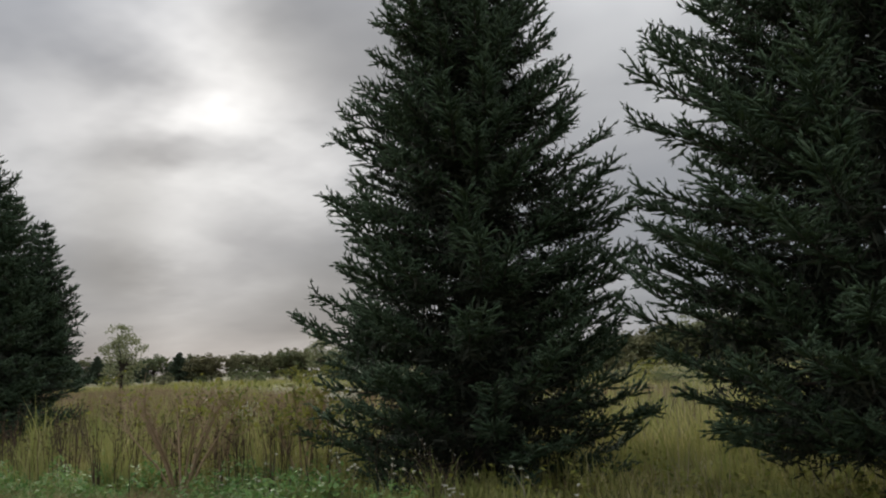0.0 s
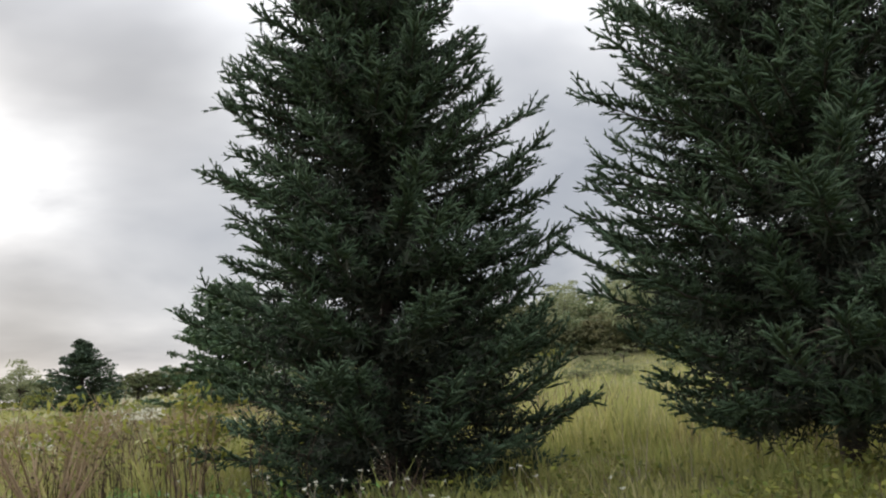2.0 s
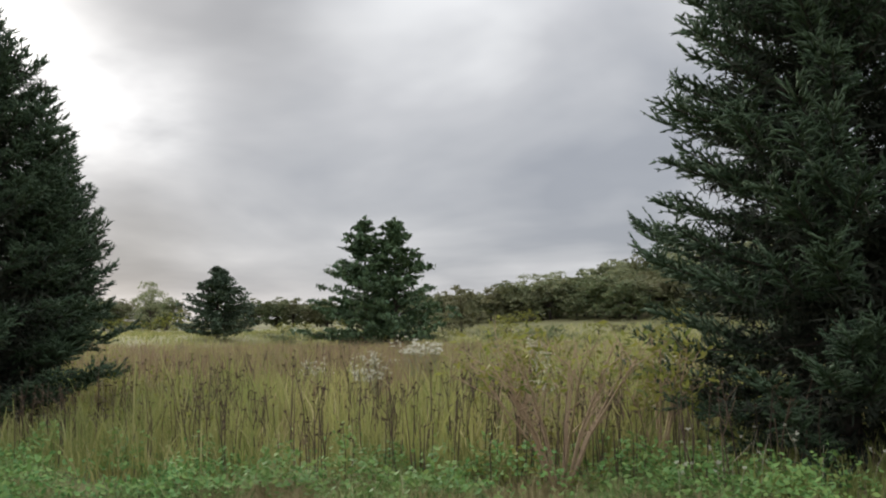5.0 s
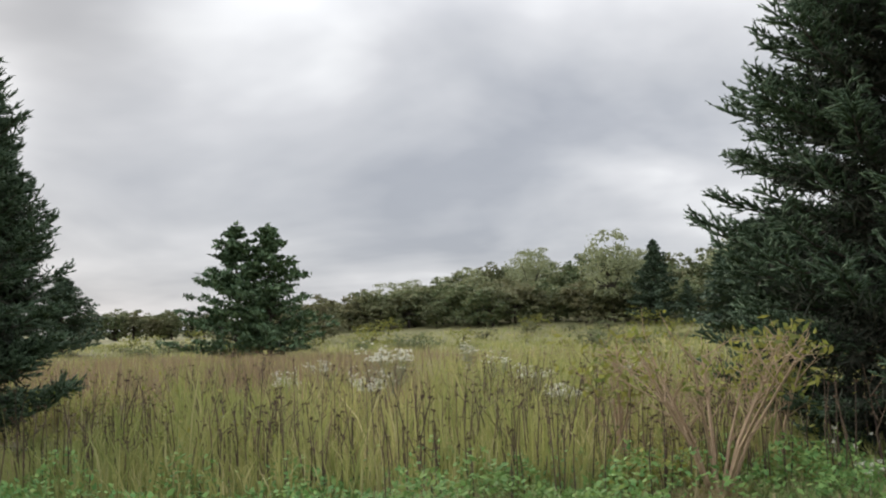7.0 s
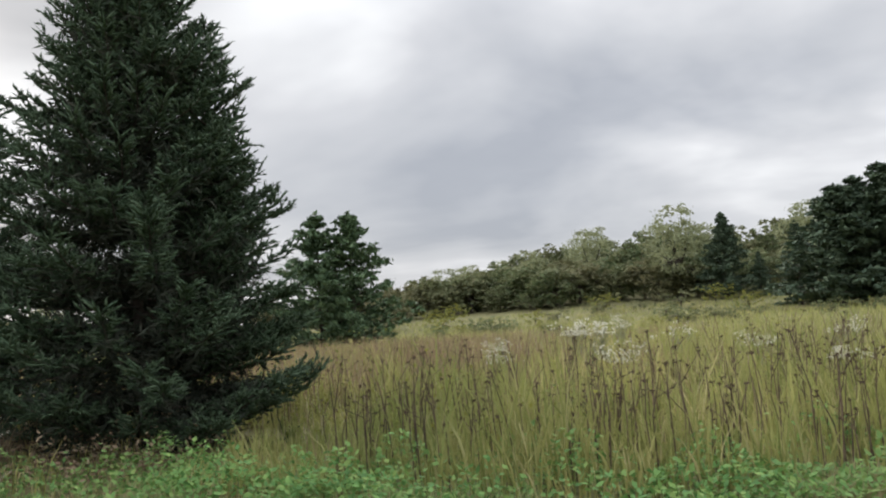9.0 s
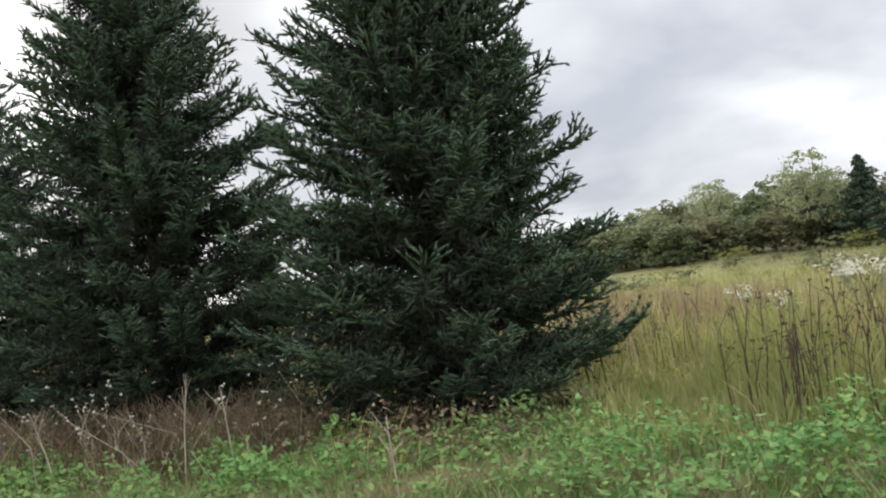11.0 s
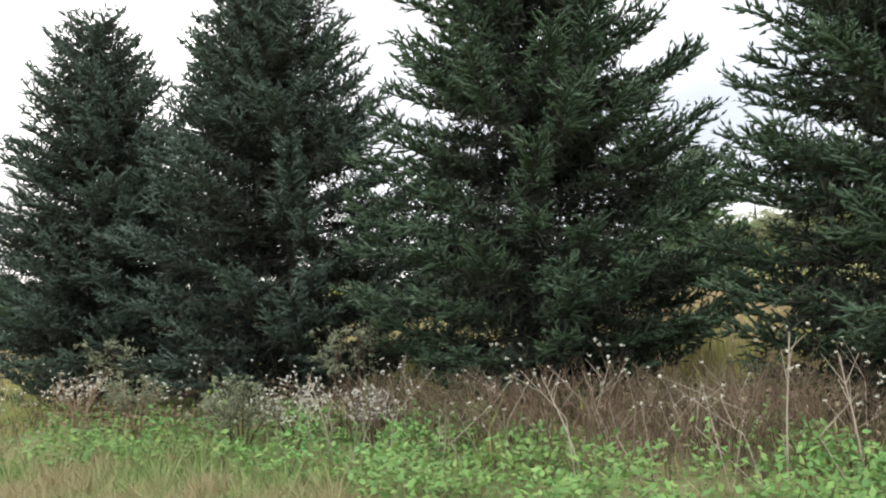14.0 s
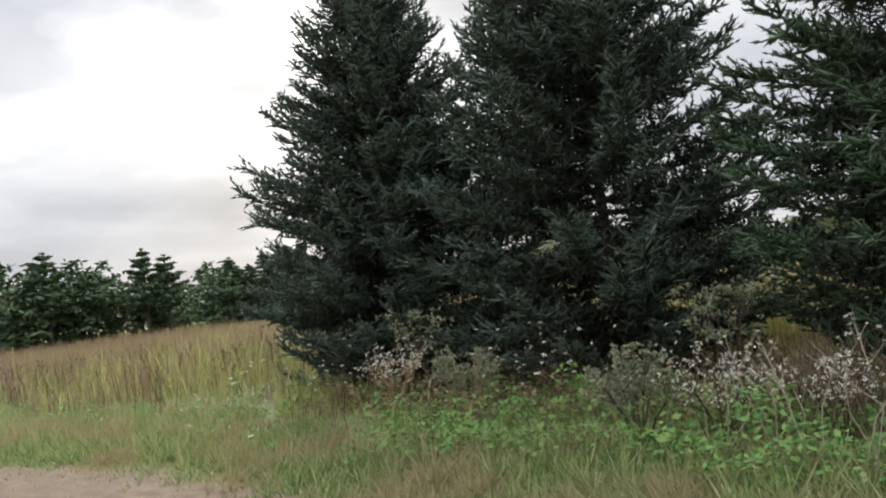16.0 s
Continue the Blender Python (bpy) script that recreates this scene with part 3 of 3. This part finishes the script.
# ---------- meadow ----------
def blades(name, n, area, height, width, mat, label, category, seed, lean=0.25, keep=None, plain=False, tuft=0.0):
    """Grass: single blades as narrow tapering leaves, thick on the ground."""
    g = np.random.default_rng(seed)
    x0, x1, y0, y1 = area
    x, y = g.uniform(x0, x1, n), g.uniform(y0, y1, n)
    if keep is not None:
        ok = keep(x, y, g.random(n))
        x, y = x[ok], y[ok]
    m = len(x)
    h = height * g.uniform(0.45, 1.1, m) * (0.75 + 0.5 * g.random(m))
    # thin, low growth under and before the spruces
    if height > 0.3 and y0 < 9:
        h *= np.where(((x > -6.2) | (x < -14.6 - 0.5 * np.sin(y * 3))) & (x > -33) & (y < 13.5), 0.45, 1.0)
    # trodden low beside the track
    if height < 0.3:
        h *= np.clip((y - 4.9) / 1.6, 0.3, 1.0)
    if tuft:
        h *= 0.35 + 1.3 * drift(x, y, tuft, seed * 0.31) ** 1.5
    z = ground_z(x, y)
    a = g.uniform(0, 6.283, m)
    side = np.stack([np.cos(a), np.sin(a), np.zeros(m)], 1) * (width * g.uniform(0.6, 1.3, m))[:, None]
    b = np.stack([x, y, z - 0.01], 1)
    ln = np.stack([g.normal(0, lean, m) * h, g.normal(0, lean, m) * h, h], 1)
    mid = b + ln * np.array((0.4, 0.4, 0.6))
    if plain:
        v = np.stack([b - side, b + side, b + ln], 1).reshape(-1, 3)
        return tagged(new(name, mesh_of(name, v, np.arange(3 * m).reshape(-1, 3), mat)), label, category, kind="stuff")
    v = np.stack([b - side * 0.8, b + side * 0.8, mid + side, mid - side, b + ln], 1).reshape(-1, 3)
    k = np.arange(m) * 5
    f = np.concatenate([np.stack([k, k + 1, k + 2], 1), np.stack([k, k + 2, k + 3], 1), np.stack([k + 3, k + 2, k + 4], 1)])
    return tagged(new(name, mesh_of(name, v, f, mat)), label, category, kind="stuff")


def drift(x, y, scale, seed):
    """Smooth pseudo-random field from 0 to 1 for uneven growth."""
    s = np.zeros_like(x)
    for i in range(4):
        q = seed + i * 1.7
        s += np.sin(x / scale * (1 + 0.37 * i) + q * 3.1 + 1.3 * np.sin(y / scale * 0.9 + q)) * np.sin(y / scale * (1.1 + 0.3 * i) + q * 5.3)
    return np.clip(0.5 + s / 4, 0, 1)


def strip(x, y):
    """How far a place lies behind the mown strip's uneven edge."""
    return y - (7.3 + 0.5 * np.sin(x * 0.7) + 0.35 * np.sin(x * 1.9 + 1) - 0.9 * np.clip((x + 30) / 14, 0, 1) * np.clip((-x - 8) / 6, 0, 1) + 1.0 * np.clip((-x - 26) / 6, 0, 1))


blades("short_grass", 210000, (-44, 2, 4.6, 9.2), 0.21, 0.010, GRASS_GREEN, "short green and straw-coloured grass along the track", "grass", 41, 0.5, plain=True, tuft=0.11, keep=lambda x, y, r: (strip(x, y) < 0.6) & ((r < 0.6) | (y > 5.2)) & ~((x < -25) & (y < 6.0 + 0.4 * np.sin(x)) & (r < 0.5)))
blades("tall_grass", 90000, (-46, 8, 7.2, 16), 0.72, 0.0095, GRASS_TALL, "tall yellow-green grass of the meadow", "grass", 42, 0.26, tuft=0.5, keep=lambda x, y, r: (strip(x, y) > 0.9) & ~((x > -30) & (x < -16) & (y < 12.5) & (r < 0.8)) & ~((x < -33) & (r < 0.75)))
blades("tall_grass", 150000, (-75, 22, 16, 40), 0.62, 0.014, GRASS_TALL, "tall yellow-green grass of the meadow", "grass", 43, 0.24, plain=True, tuft=0.9, keep=lambda x, y, r: ~((x < -38) & (y < 34) & (r < 0.7)))
blades("tall_grass", 80000, (-130, 50, 40, 112), 0.55, 0.035, GRASS_TALL, "tall yellow-green grass of the far meadow", "grass", 44, 0.18, plain=True, tuft=2.5)
blades("brown_grass", 60000, (-75, -8, 14, 60), 0.95, 0.011, GRASS_BROWN, "purple-brown withered grass in drifts", "grass", 45, 0.12, lambda x, y, r: drift(x, y, 7.0, 2.0) + np.clip((-x - 14) / 30, 0, 0.35) - np.clip((x + 10) / 10, 0, 0.4) > 0.5 + 0.25 * r, plain=True)
blades("brown_grass", 70000, (-110, -30, 7.5, 40), 0.8, 0.012, GRASS_BROWN, "purple-brown withered grass in drifts", "grass", 46, 0.15, lambda x, y, r: (x < -36) & (strip(x, y) > 0.4) & (drift(x, y, 5.0, 4.0) > 0.05 + 0.45 * r), plain=True)
blades("brown_grass", 16000, (-46, 6, 8.4, 16), 0.75, 0.006, GRASS_BROWN, "brown withered grass between green tufts", "grass", 47, 0.22, lambda x, y, r: (strip(x, y) > 0.9) & (drift(x, y, 1.5, 1.0) > 0.3 + 0.4 * r), plain=True)
blades("brown_grass", 16000, (-26, -9, 13, 27), 0.95, 0.009, GRASS_BROWN, "purple-brown withered grass in drifts", "grass", 49, 0.12, lambda x, y, r: drift(x, y, 2.6, 3.0) + np.clip((-x - 13) / 10, -0.2, 0.4) > 0.5 + 0.3 * r, plain=True)
blades("straw_grass", 22000, (-60, 16, 10.5, 34), 0.95, 0.007, STALK_PALE, "pale straw-coloured seeding grass", "grass", 48, 0.2, lambda x, y, r: drift(x, y, 2.2, 7.0) > 0.35 + 0.4 * r, plain=True)


def leafy_patch(name, n, area, height, leaf, mat, label, category, seed, keep=None):
    """Low weeds: pointed leaves at every height and tilt."""
    g = np.random.default_rng(seed)
    x0, x1, y0, y1 = area
    x, y = g.uniform(x0, x1, n), g.uniform(y0, y1, n)
    if keep is not None:
        ok = keep(x, y, g.random(n))
        x, y = x[ok], y[ok]
    m = len(x)
    lump = 0.2 + 1.5 * drift(x, y, 0.33, seed * 0.7) ** 1.5
    z = height * lump * g.random(m) ** 0.6 + 0.02
    a, tilt = g.uniform(0, 6.283, m), g.normal(0.15, 0.45, m)
    d = np.stack([np.cos(a) * np.cos(tilt), np.sin(a) * np.cos(tilt), np.sin(tilt)], 1)
    s = unit(np.cross(d, np.array((0, 0, 1.0)) + g.normal(0, 0.35, (m, 3))))
    ln = leaf * g.uniform(0.5, 1.3, m)
    c = np.stack([x, y, z], 1)
    v = np.stack([c, c + d * (ln * 0.45)[:, None] + s * (ln * 0.28)[:, None], c + d * ln[:, None], c + d * (ln * 0.45)[:, None] - s * (ln * 0.28)[:, None]], 1).reshape(-1, 3)
    k = np.arange(m) * 4
    f = np.concatenate([np.stack([k, k + 1, k + 2], 1), np.stack([k, k + 2, k + 3], 1)])
    return tagged(new(name, mesh_of(name, v, f, mat)), label, category, kind="stuff")


leafy_patch("weeds", 95000, (-29, -3, 5.6, 9.6), 0.33, 0.07, WEED, "leafy bright green weeds along the track edge", "weeds", 51,
            lambda x, y, r: (strip(x, y) > -0.3 - 0.5 * r) & (strip(x, y) < 1.9) & (drift(x, y, 0.9, 3.0) > 0.12 + 0.42 * r) & ~((x < -27) & (r < 0.6)))
leafy_patch("weeds", 16000, (-8, 5, 8.0, 11.5), 0.4, 0.08, LEAF_YELLOW, "yellow-green weeds among the grass under the spruces", "weeds", 52, lambda x, y, r: (drift(x, y, 0.9, 1.0) > 0.35 + 0.3 * r) & ~((x > -6.6) & (x < -1.9) & (r < 0.8)))
leafy_patch("weeds", 12000, (-44, -27, 7.2, 11), 0.3, 0.06, WEED, "sparse green weeds in withered grass", "weeds", 53, lambda x, y, r: drift(x, y, 1.1, 5.0) > 0.4 + 0.3 * r)
leafy_patch("weeds", 32000, (-19, -5, 8.6, 24), 0.8, 0.065, LEAF_YELLOW, "goldenrod leaves among meadow grass", "weeds", 54, lambda x, y, r: drift(x, y, 1.6, 8.0) > 0.55 + 0.2 * r)


def stalks(name, n, area, height, radius, mat, label, seed, heads=None, head_size=0.02, keep=None, lean=0.07, fork=0.5):
    """Standing dead stems, thin three-sided rods that lean and fork, with seed heads."""
    g = np.random.default_rng(seed)
    x0, x1, y0, y1 = area
    x, y = g.uniform(x0, x1, n), g.uniform(y0, y1, n)
    if keep is not None:
        ok = keep(x, y, g.random(n))
        x, y = x[ok], y[ok]
    segs, hv = [], []
    for px, py in zip(x, y):
        h = height * g.uniform(0.55, 1.15)
        b = np.array((px, py, -0.02))
        m_ = b + np.array((g.normal(0, lean) * h, g.normal(0, lean) * h, h * 0.6))
        e = m_ + np.array((g.normal(0, lean * 1.4) * h, g.normal(0, lean * 1.4) * h, h * 0.4))
        segs += [(b, m_, radius, radius * 0.8), (m_, e, radius * 0.8, radius * 0.45)]
        hv.append(e)
        if g.random() < fork:
            for _ in range(g.integers(1, 4)):
                s = m_ + (e - m_) * g.uniform(0, 0.6)
                q = s + np.array((g.normal(0, 0.12), g.normal(0, 0.12), g.uniform(0.08, 0.25))) * h
                segs.append((s, q, radius * 0.55, radius * 0.35))
                hv.append(q)
    v, f = tubes(segs, 3)
    tagged(new(name, mesh_of(name, v, f, mat)), label, "dead stalks", kind="stuff")
    if heads is not None:
        global rng
        rng = np.random.default_rng(seed + 1)
        c = np.array(hv)
        c = c[rng.random(len(c)) < 0.7]
        v, f = tufts(c, np.full(len(c), head_size), 9, head_size * 0.7)
        tagged(new("seed_heads", mesh_of("seed_heads", v, f, heads)), "small seed heads on dead stalks", "seed heads", kind="stuff")


stalks("dead_stalks", 950, (-17, -4.5, 7.9, 14.5), 1.1, 0.0085, STALK, "tall dark brown dead stalks in the meadow", 61, SEED, 0.024, lambda x, y, r: (strip(x, y) > 0.6) & ((x > -14.8) | (y > 12.5)) & (drift(x, y, 0.5, 6.0) > 0.42 + 0.3 * r), lean=0.05)
stalks("dead_stalks", 1900, (-45, 4, 14.5, 28), 1.0, 0.009, STALK, "tall brown dead stalks in the meadow", 62, None, 0.02, lambda x, y, r: drift(x, y, 2.0, 6.0) > 0.4 + 0.35 * r, fork=0.2)
stalks("dead_stalks", 900, (-50, -34, 8.4, 16), 0.85, 0.007, STALK, "brown dead stalks in the field", 63, SEED, 0.02, lambda x, y, r: drift(x, y, 1.1, 6.0) > 0.3 + 0.3 * r)
stalks("dead_stalks", 380, (-14.2, -5.6, 7.7, 9.8), 0.95, 0.0085, STALK, "dark upright dead stalks behind the green weeds", 69, SEED, 0.024, lambda x, y, r: (strip(x, y) > 0.3) & (drift(x, y, 0.4, 2.5) > 0.35 + 0.3 * r), lean=0.035, fork=0.25)
# dry undergrowth in front of the row
stalks("dry_undergrowth", 1150, (-24.2, -18.8, 7.5, 9.6), 0.72, 0.0055, STRAW, "dense dry brown undergrowth of withered stems", 64, None, keep=lambda x, y, r: (strip(x, y) > 0.7) & (drift(x, y, 0.7, 2.0) > 0.2 * r) & (x < -18.4 - 1.0 * r), lean=0.16, fork=0.9)
leafy_patch("withered_leaves", 15000, (-31, -16.5, 8.0, 11.5), 0.36, 0.07, STRAW, "withered brown leaves of the undergrowth", "undergrowth", 65, lambda x, y, r: (strip(x, y) > 1.0) & (drift(x, y, 0.8, 9.0) > 0.3 * r))
stalks("bleached_stems", 70, (-24.5, -18.8, 7.0, 8.8), 0.85, 0.006, STALK_PALE, "bleached thin stems leaning in the undergrowth", 66, FLOWER, 0.016, lean=0.2)
stalks("flower_stems", 110, (-31, -18.5, 7.6, 9.6), 0.95, 0.004, STALK, "slender stems with pale flower heads", 67, FLOWER, 0.02, lambda x, y, r: drift(x, y, 0.6, 3.0) > 0.35, lean=0.1, fork=0.8)
stalks("wild_carrot_stems", 36, (-6.2, -1.0, 7.6, 9.4), 0.6, 0.004, STALK_PALE, "dry wild carrot stems with pale heads", 68, FLOWER, 0.022, lean=0.12, fork=0.5)


# ---------- single plants ----------
def shrub(name, x, y, height, spread, stems, bark, leaves, per_tip, leaf, label, category, seed, tips_low=0.35):
    """A bush: stems that rise from one foot, fork twice and carry leaves or flowers at the ends."""
    global rng
    rng = np.random.default_rng(seed)
    root = empty(name, x, y, 0.0)
    tagged(root, label, category)
    segs, ends = [], []
    for i in range(stems):
        a = 6.283 * i / stems + rng.normal(0, 0.3)
        out = spread * rng.uniform(0.35, 1.0)
        b = np.array((0.04 * math.cos(a), 0.04 * math.sin(a), -0.03))
        h = height * rng.uniform(0.7, 1.0) * (1.15 - 0.35 * out / spread)
        k = np.array((out * 0.35 * math.cos(a), out * 0.35 * math.sin(a), h * 0.4))
        e = np.array((out * math.cos(a), out * math.sin(a), h))
        r = 0.008 + 0.008 * height
        segs += [(b, k, r, r * 0.75), (k, e, r * 0.75, r * 0.2)]
        for j in range(6):
            s = k + (e - k) * rng.uniform(0, 0.85)
            q = s + np.array((rng.normal(0, 0.14) + 0.1 * math.cos(a), rng.normal(0, 0.14) + 0.1 * math.sin(a), rng.uniform(0.1, 0.3))) * height * 0.8
            segs.append((s, q, r * 0.35, r * 0.12))
            for _ in range(3):
                s2 = s + (q - s) * rng.uniform(0.3, 0.9)
                q2 = s2 + rng.normal(0, 0.09, 3) * height * 0.8 + np.array((0, 0, 0.05 * height))
                segs.append((s2, q2, r * 0.18, r * 0.08))
                ends.append(q2)
            ends.append(q)
        ends.append(e)
    v, f = tubes(segs, 4)
    part("stem", mesh_of("stem", v, f, bark), root)
    c = np.array([q for q in ends if q[2] > height * tips_low])
    v, f = tufts(c, np.full(len(c), leaf * 2.2), per_tip, leaf)
    part("foliage", mesh_of("foliage", v, f, leaves), root)
    return root


shrub("bare_shrub", -6.95, 8.15, 1.7, 1.2, 13, TWIG, LEAF_YELLOW, 1, 0.04, "half-bare brown shrub with a few yellowing leaves", "shrub", 71, 0.6)
shrub("leafy_shrub", -7.8, 9.6, 1.7, 0.55, 5, TWIG, LEAF_YELLOW, 3, 0.055, "thin upright sapling with yellow-green leaves", "sapling", 72, 0.45)
shrub("leafy_shrub", -6.2, 9.7, 1.75, 0.7, 6, TWIG, LEAF_YELLOW, 3, 0.055, "thin upright sapling with yellow-green leaves", "sapling", 73, 0.4)
shrub("white_flower_clump", -12.5, 17.8, 1.25, 0.5, 12, ASTER_LEAF, FLOWER, 7, 0.026, "tall clump of white flowers in the meadow", "flowers", 74, 0.75)
for fx, fy, fh in ((-11.7, 13.5, 0.95), (-13.9, 15.5, 0.9), (-10.6, 21, 1.0), (-9.4, 17.0, 0.85), (-8.6, 13.2, 0.8), (-14.6, 19.5, 0.95), (-7.4, 19.0, 0.9), (-12.2, 26.0, 1.1)):
    shrub("white_flower_clump", fx, fy, fh, 0.3, 7, ASTER_LEAF, FLOWER, 4, 0.022, "small clump of white flowers among meadow grass", "flowers", int(fy * 10), 0.7)
shrub("aster_clump", -25.1, 8.0, 0.85, 0.42, 8, STALK, ASTER_LEAF, 9, 0.024, "pale green aster clump with tiny white flowers", "aster", 75, 0.35)
shrub("aster_clump", -24.4, 8.1, 0.8, 0.4, 8, STALK, FLOWER, 3, 0.018, "aster clump with tiny white flowers", "aster", 76, 0.4)
shrub("aster_clump", -23.5, 8.2, 0.7, 0.3, 6, STALK, FLOWER, 3, 0.018, "small aster clump with white flowers", "aster", 77, 0.5)
shrub("aster_clump", -28.9, 8.8, 0.95, 0.5, 8, TWIG, FLOWER, 2, 0.02, "dry aster clump with white fluffy heads", "aster", 78, 0.55)
shrub("aster_clump", -27.6, 8.7, 0.8, 0.5, 8, TWIG, ASTER_LEAF, 8, 0.022, "dry grey-green aster clump", "aster", 79, 0.4)
shrub("leafy_shrub", -25.2, 10.3, 1.5, 0.35, 4, STALK, ASTER_LEAF, 9, 0.03, "grey-green leafy sapling before the spruces", "sapling", 80, 0.3)
shrub("leafy_shrub", -29.3, 9.9, 1.3, 0.35, 4, STALK, ASTER_LEAF, 8, 0.03, "grey-green leafy sapling before the spruces", "sapling", 81, 0.3)
shrub("bare_shrub", -3.4, 9.0, 0.95, 0.3, 3, STALK, FLOWER, 1, 0.014, "dry pale branching weed before the spruce", "weed", 82, 0.6)


def lone_stalk(x, y, height, lean, label, seed):
    """One bleached, forked stem standing by itself."""
    g = random.Random(seed)
    root = empty("dry_stalk", x, y, 0.0)
    tagged(root, label, "dry stalk")
    top = (lean, 0.02, height)
    segs = [((0, 0, -0.02), (lean * 0.4, 0.0, height * 0.5), 0.009, 0.007), ((lean * 0.4, 0.0, height * 0.5), top, 0.007, 0.003)]
    v, f = tubes(segs, 5)
    part("stem", mesh_of("stem", v, f, STALK_PALE), root)
    for k in range(5):
        f = g.uniform(0.5, 0.9)
        a = (lean * (0.8 * f if f < 0.5 else 0.4 + 1.2 * (f - 0.5)), 0.02 * max(0.0, 2 * f - 1), height * f)
        v, f = tubes([(a, (a[0] + g.uniform(-0.14, 0.14), g.uniform(-0.1, 0.1), a[2] + g.uniform(0.1, 0.25)), 0.004, 0.002)], 5)
        part("branch", mesh_of("branch", v, f, STALK_PALE), root)


lone_stalk(-16.97, 6.78, 0.66, -0.05, "single bleached dry stalk in the weeds", 1)
lone_stalk(-19.4, 7.4, 1.1, 0.12, "tall bleached dry stalk beside the undergrowth", 2)
lone_stalk(-18.9, 7.5, 0.95, -0.1, "tall bleached dry stalk beside the undergrowth", 3)
lone_stalk(-23.6, 7.7, 0.9, -0.25, "leaning bleached dry stalk in undergrowth", 4)
lone_stalk(-20.9, 7.4, 0.85, -0.3, "leaning bleached dry stalk in undergrowth", 5)
